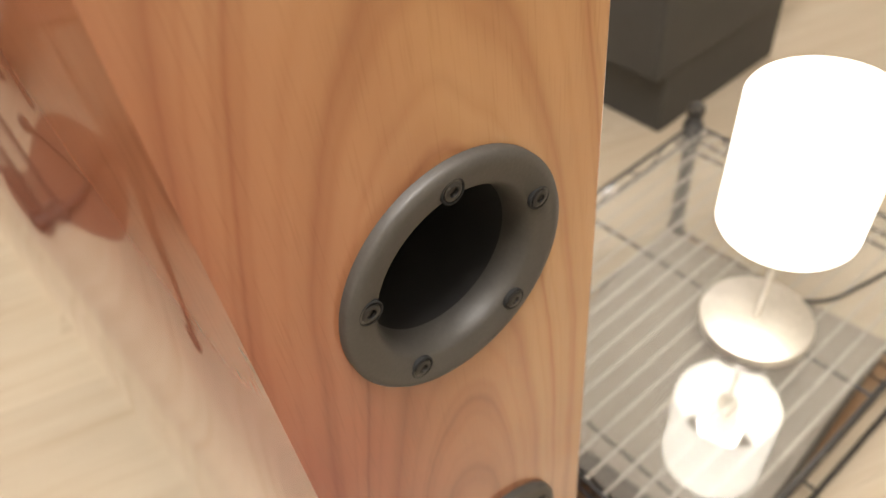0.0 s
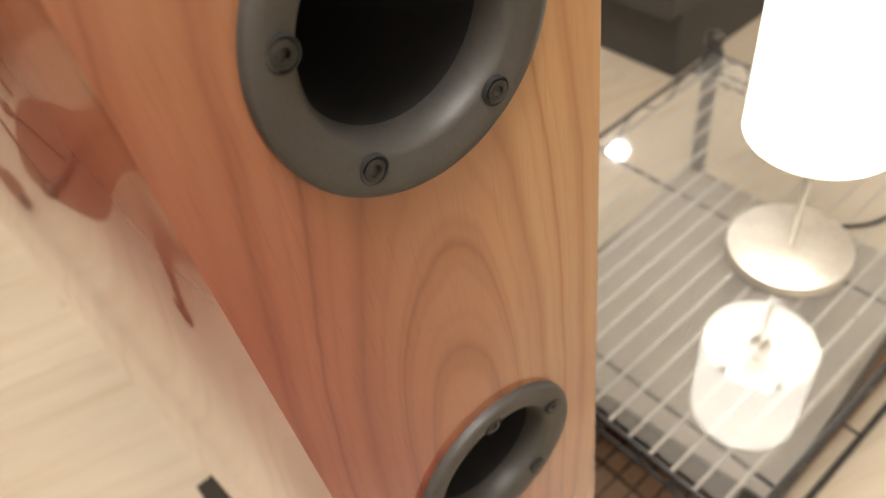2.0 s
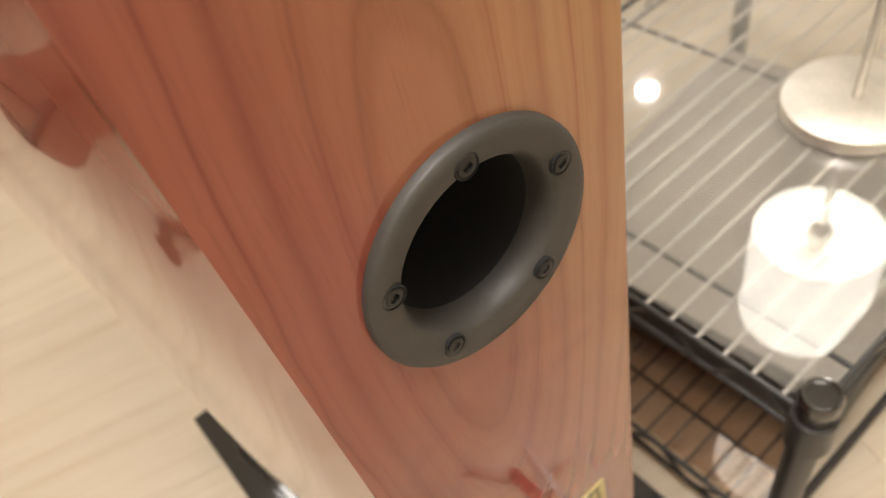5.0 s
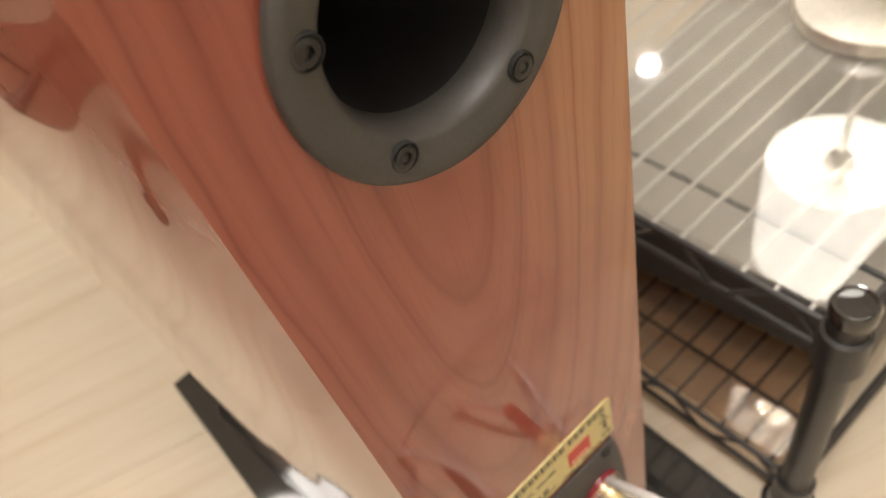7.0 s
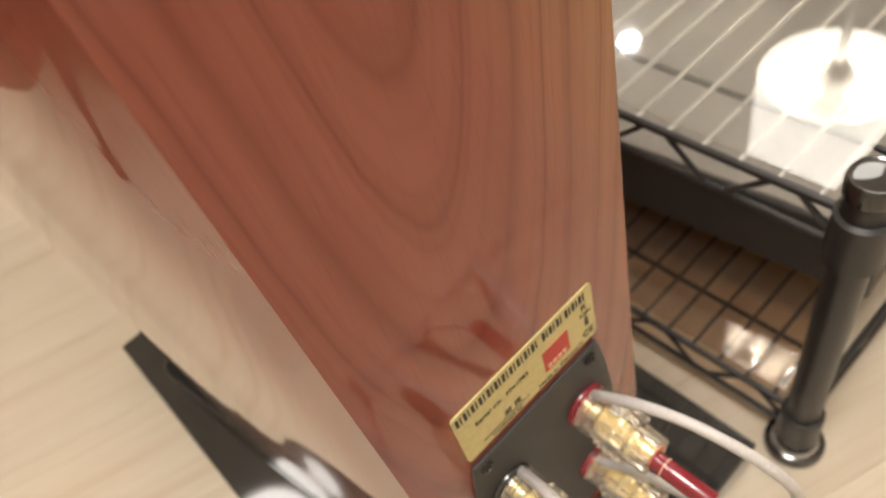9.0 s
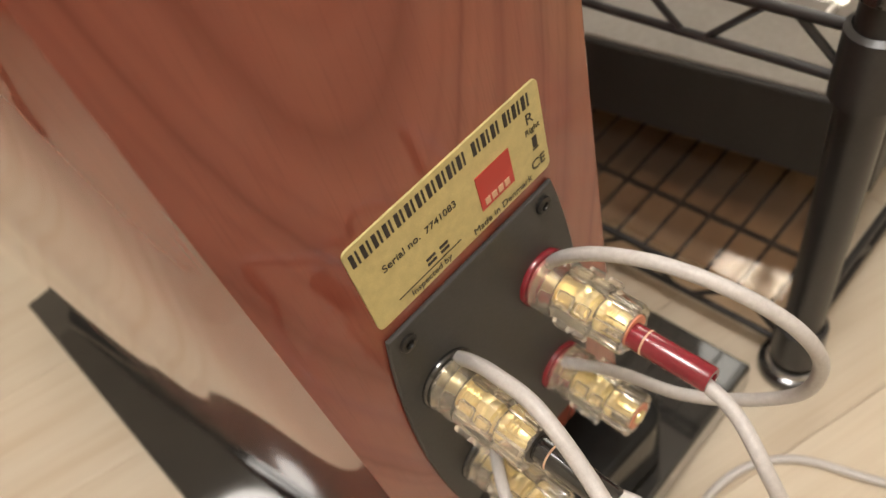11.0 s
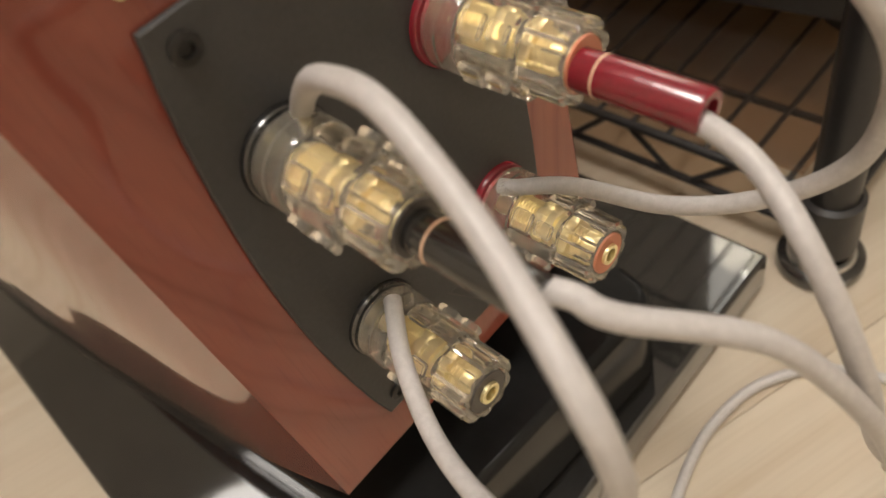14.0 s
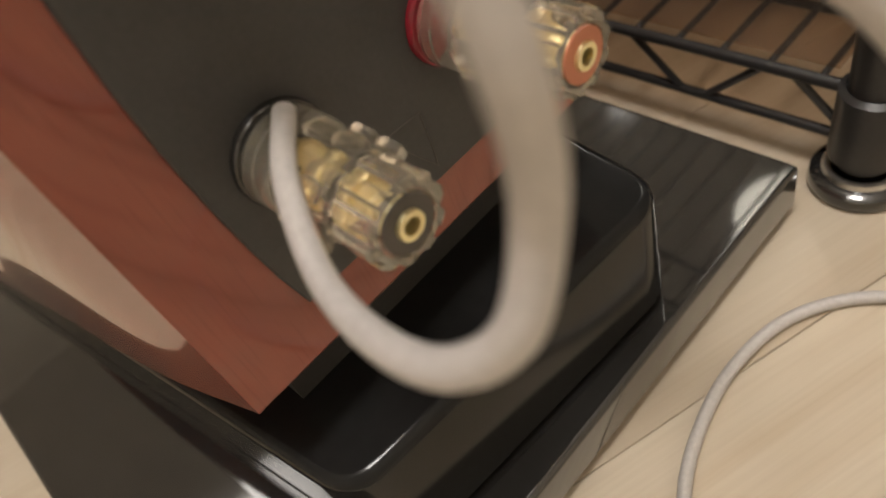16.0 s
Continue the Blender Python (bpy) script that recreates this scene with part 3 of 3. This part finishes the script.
cable("speaker_cable", [(-0.0300, -0.0740, 0.2770), (-0.0262, -0.0871, 0.2780), (-0.0237, -0.0959, 0.2747), (-0.0031, -0.1174, 0.2563), (0.0141, -0.1364, 0.2137), (0.0385, -0.1447, 0.1478), (0.0695, -0.1523, 0.0739), (0.1400, -0.1580, 0.0040), (0.1640, -0.1580, 0.0032), (0.1575, -0.1320, 0.0032), (0.1430, -0.0940, 0.0032), (0.1150, -0.0705, 0.0032), (0.0790, -0.0630, 0.0032), (0.0440, -0.0672, 0.0032), (0.0120, -0.0800, 0.0032), (-0.0250, -0.1120, 0.0032), (-0.0480, -0.1750, 0.0032), (-0.0300, -0.2600, 0.0032), (0.0600, -0.2980, 0.0032), (0.2000, -0.3080, 0.0032), (0.4000, -0.2950, 0.0032), (0.7000, -0.2900, 0.0032)], "white speaker cable with a black banana plug, trailing over floor", (BLACK_GLOSS, "glossy black plug sleeve", (-0.0300, -0.0385, 0.2775)))


# ---- wire rack ----
RX0, RX1, RY0, RY1 = 0.2095, 0.820, -0.057, 0.410


def wire_shelf(rack, z):
    sh = empty("wire_shelf", (0, 0, z))
    sh.parent = rack
    for side, (a, b) in enumerate((((RX0, RY0), (RX0, RY1)), ((RX1, RY0), (RX1, RY1)), ((RX0, RY0), (RX1, RY0)), ((RX0, RY1), (RX1, RY1)))):
        a, b = Vector((*a, 0)), Vector((*b, 0))
        bm = bmesh.new()
        rod(bm, a, b, 0.0032)
        low = Vector((0, 0, -0.030))
        rod(bm, a + low, b + low, 0.0028)
        n = 10
        for k in range(n):
            p, q = a.lerp(b, (k + 0.15) / n), a.lerp(b, (k + 0.85) / n)
            rod(bm, p if k % 2 else p + low, q + low if k % 2 else q, 0.0022, 6)
        part("edge_truss", bm, BLACK_SATIN, sh, smooth=50)
    for x in (0.267, 0.5325, 0.765):
        part("cross_wire", rod(bmesh.new(), (x, RY0, -0.0035), (x, RY1, -0.0035), 0.0026), BLACK_SATIN, sh, smooth=50)
    n = 18
    for k in range(1, n):
        y = RY0 + (RY1 - RY0) * k / n
        # upper shelf wires are painted pale for the lamplight, lower ones stay black
        part("wire", rod(bmesh.new(), (RX0, y, 0.001), (RX1, y, 0.001), 0.0019, 8), LIT_WIRE if z > 0.1 else BLACK_SATIN, sh, smooth=50)
    for x in (RX0, RX1):
        for y in (RY0, RY1):
            part("collar", lathe([(0.0135, -0.036), (0.0175, -0.034), (0.0165, 0.004), (0.0135, 0.006)], 28, m=Matrix.Translation((x, y, 0)), closed=True), BLACK_SATIN, sh, smooth=40)


def rack():
    r = tagged(empty("wire_rack", (RX0, RY0, 0)), "black steel wire shelving rack with round posts and two shelves", "shelf rack")
    r.matrix_world = Matrix()
    for x in (RX0, RX1):
        for y in (RY0, RY1):
            m = Matrix.Translation((x, y, 0))
            post = part("post", lathe([(0, 0.014), (0.0127, 0.014), (0.0127, 0.329), (0, 0.329)], 28, m=m), BLACK_SATIN, r, smooth=40)
            part("cap", lathe([(0.0120, 0.322), (0.0150, 0.322), (0.0152, 0.332), (0.0138, 0.3352), (0.0122, 0.3345), (0.0112, 0.3335), (0, 0.3345)], 32, m=m), BLACK_GLOSS, post, smooth=40)
            part("foot", lathe([(0, 0.0), (0.0235, 0.0), (0.0250, 0.003), (0.0240, 0.0075), (0.0205, 0.0100), (0.0150, 0.0100), (0, 0.0140)], 36, m=m), BLACK_GLOSS, post, "black levelling foot", smooth=40)
            part("ring", lathe([(0.0145, 0.0102), (0.0190, 0.0102), (0.0180, 0.0125), (0.0150, 0.0125)], 36, m=m, closed=True), STEEL, post, "bright steel ring", smooth=40)
    wire_shelf(r, 0.300)
    wire_shelf(r, 0.055)


rack()
for z in (0.300, 0.055):
    tagged(part("shelf_sheet", box(RX0 + 0.006, RY0 + 0.020, z + 0.0032, RX1 - 0.006, RY1 - 0.006, z + 0.0050, 0.0006, 1), SHEET if z > 0.1 else SCUFFED), "clear plastic sheet lying on a wire shelf" if z > 0.1 else "brown-tinted plastic sheet lying on a wire shelf", "shelf sheet", "shelf sheets")


def receiver():
    a = tagged(empty("amplifier"), "slim black steel amplifier on the lower shelf, its lamplit top painted grey", "amplifier")
    a.matrix_world = pose(0.315, -0.047, 0.060, 0, 0, 5.0)
    part("case", box(0.0, 0.0, 0.026, 0.43, 0.375, 0.1015, 0.003, 2), BLACK_CASE, a)
    for x in (0.045, 0.385):
        for y in (0.04, 0.335):
            part("foot", lathe([(0, 0), (0.019, 0), (0.022, 0.003), (0.022, 0.0262), (0, 0.0262)], 24, m=Matrix.Translation((x, y, 0))), RUBBER, a, smooth=40)
    # separate pale sheet that paints the lamp's light onto the case top
    part("top_cover", box(0.003, 0.003, 0.1016, 0.427, 0.372, 0.1045, 0.0012, 1), LIT_TOP, a, "amplifier top, painted grey for the lamplight on it")


receiver()


def table_lamp():
    l = tagged(empty("table_lamp", (*LAMP, 0.3050)), "lit table lamp with a white drum shade and steel base", "table lamp")
    part("base", lathe([(0, 0), (0.066, 0), (0.0690, 0.002), (0.0695, 0.013), (0.0680, 0.0150), (0.008, 0.0165), (0, 0.0165)], 72), STEEL, l, "round brushed steel base", smooth=40)
    part("stem", lathe([(0.0045, 0.016), (0.0045, 0.205), (0, 0.205)], 20), STEEL, l, smooth=40)
    R = 0.0735
    part("shade", lathe([(R, 0.183), (R + 0.0012, 0.185), (R + 0.0012, 0.342), (R, 0.344), (R - 0.0015, 0.342), (R - 0.0015, 0.185)], 72, closed=True), SHADE, l, "white fabric drum shade, lit from inside", smooth=40)
    part("socket", lathe([(0, 0.172), (0.010, 0.172), (0.016, 0.182), (0.017, 0.190), (0.010, 0.200), (0.010, 0.214), (0, 0.214)], 28), STEEL, l, smooth=35)
    part("bulb", lathe([(0, 0.214), (0.012, 0.216), (0.026, 0.238), (0.029, 0.256), (0.024, 0.276), (0.010, 0.287), (0, 0.289)], 32), BULB, l, smooth=60)
    cu = bmesh.new()
    tube(spline([(0.066, -0.020, 0.006), (0.10, -0.045, 0.003), (0.15, -0.06, 0.003), (0.28, -0.09, 0.003)]), 0.0026, 8, cu)
    part("flex", cu, RUBBER, l, "black lamp flex", smooth=60)


table_lamp()


def dark_cabinet():
    s = tagged(empty("subwoofer", (1.09, 0.66, 0)), "matt black subwoofer cabinet standing on the floor by the wall", "subwoofer")
    part("plinth", box(0, 0, 0, 0.45, 0.40, 0.175, 0.004), BLACK_CASE, s)
    part("case", box(-0.06, -0.02, 0.175, 0.50, 0.46, 0.62, 0.006), BLACK_CASE, s)


dark_cabinet()


def floor_stand():
    """A T-footed wooden stand on ball feet."""
    c = tagged(empty("floor_stand", (-0.82, 1.30, 0.004)), "dark brown T-footed stand with thin uprights and ball feet", "stand")
    a, b, e = Vector((0.215, 0.055, 0)), Vector((-0.36, -0.13, 0)), Vector((-0.03, 0.42, 0))
    for p in (a, b, e):
        part("foot", lathe([(0, 0), (0.024, 0.003), (0.034, 0.020), (0.026, 0.040), (0, 0.044)], 20, m=Matrix.Translation(p)), BROWN_WOOD, c, smooth=60)
    up = Vector((0, 0, 0.022))
    part("bar", rod(bmesh.new(), a + up, b + up, 0.012, 12), BROWN_WOOD, c, smooth=50)
    part("bar", rod(bmesh.new(), (a + b) / 2 + up, e + up, 0.012, 12), BROWN_WOOD, c, smooth=50)
    for p in (a, b):
        part("upright", rod(bmesh.new(), p + up, p + Vector((0, 0.02, 0.75)), 0.007, 12), BROWN_WOOD, c, smooth=50)
    mat_ob = part("floor_mat", lathe([(0, 0), (0.33, 0), (0.33, 0.003), (0.328, 0.0038), (0, 0.0038)], 64, m=Matrix.Translation((-0.92, 1.37, 0.0001))), RUG)
    tagged(mat_ob, "round brown felt mat on the pale wooden floor", "floor mat")


def side_table():
    """A small round table on three curved legs."""
    c = tagged(empty("side_table", (-0.75, 0.59, 0)), "small dark brown wooden side table with curved legs", "side table")
    for turn in (0.0, 120.0, 240.0):
        way = [(0.140, 0.100, 0.010), (0.126, 0.088, 0.060), (0.102, 0.068, 0.150), (0.078, 0.056, 0.280), (0.068, 0.040, 0.420), (0.060, 0.020, 0.705)]
        spin = pose(0, 0, 0, 0, 0, turn)
        part("leg", tube([spin @ p for p in spline(way, 8)], 0.0105, 12), BROWN_WOOD, c, smooth=60)
        part("foot", lathe([(0, 0), (0.016, 0.001), (0.020, 0.014), (0.016, 0.030), (0.012, 0.034), (0.017, 0.046), (0.012, 0.060), (0, 0.062)], 18, m=spin @ Matrix.Translation(way[0][:2] + (0,))), BROWN_WOOD, c, smooth=60)
    part("tabletop", lathe([(0, 0.700), (0.150, 0.700), (0.158, 0.708), (0.158, 0.716), (0.150, 0.722), (0, 0.722)], 48), BROWN_WOOD, c, smooth=40)


def bench():
    c = tagged(empty("low_bench", (-1.32, 1.86, 0)), "low dark wooden bench with pale cushions", "bench")
    part("frame", box(-0.32, -0.14, 0.12, 0.32, 0.20, 0.17, 0.008, 2), BROWN_WOOD, c)
    for x in (-0.28, 0.28):
        for y in (-0.10, 0.16):
            part("leg", box(x - 0.02, y - 0.02, 0, x + 0.02, y + 0.02, 0.1205, 0.003), BROWN_WOOD, c)
    for k, x in enumerate((-0.20, 0.02, 0.20)):
        part("cushion", box(x - 0.10, -0.10, 0.17, x + 0.09, 0.17, 0.25, 0.03, 4), CUSHION, c, smooth=60)


floor_stand()
side_table()
bench()


# ---- floor boards, laid at a slant to the loudspeaker ----
def boards():
    ground = tagged(part("floor", box(-3.6, -3.4, -0.06, 4.6, 5.0, -0.012), OAK), "pale oak laminate floor of long planks", "floor", kind="structure")
    a = radians(-18.0)
    W, LEN, gap = 0.146, 1.28, 0.00015
    me = bpy.data.meshes.new("plank")
    bm = box(-LEN / 2 + gap, -W / 2 + gap, -0.012, LEN / 2 - gap, W / 2 - gap, 0.0, 0.0004, 1)
    bm.to_mesh(me)
    bm.free()
    me.materials.append(OAK)
    rng = random.Random(4)
    turn = pose(0, 0, 0, 0, 0, -18.0)
    for row in range(-18, 30):
        shift = rng.uniform(0, LEN)
        for col in range(-4, 6):
            p = turn @ Vector((col * LEN + shift, row * W + 0.035, 0))
            if -2.6 < p.x < 3.6 and -2.1 < p.y < 3.8:
                o = new("plank", me)
                o.matrix_world = Matrix.Translation(p) @ turn
                o.parent = ground


boards()
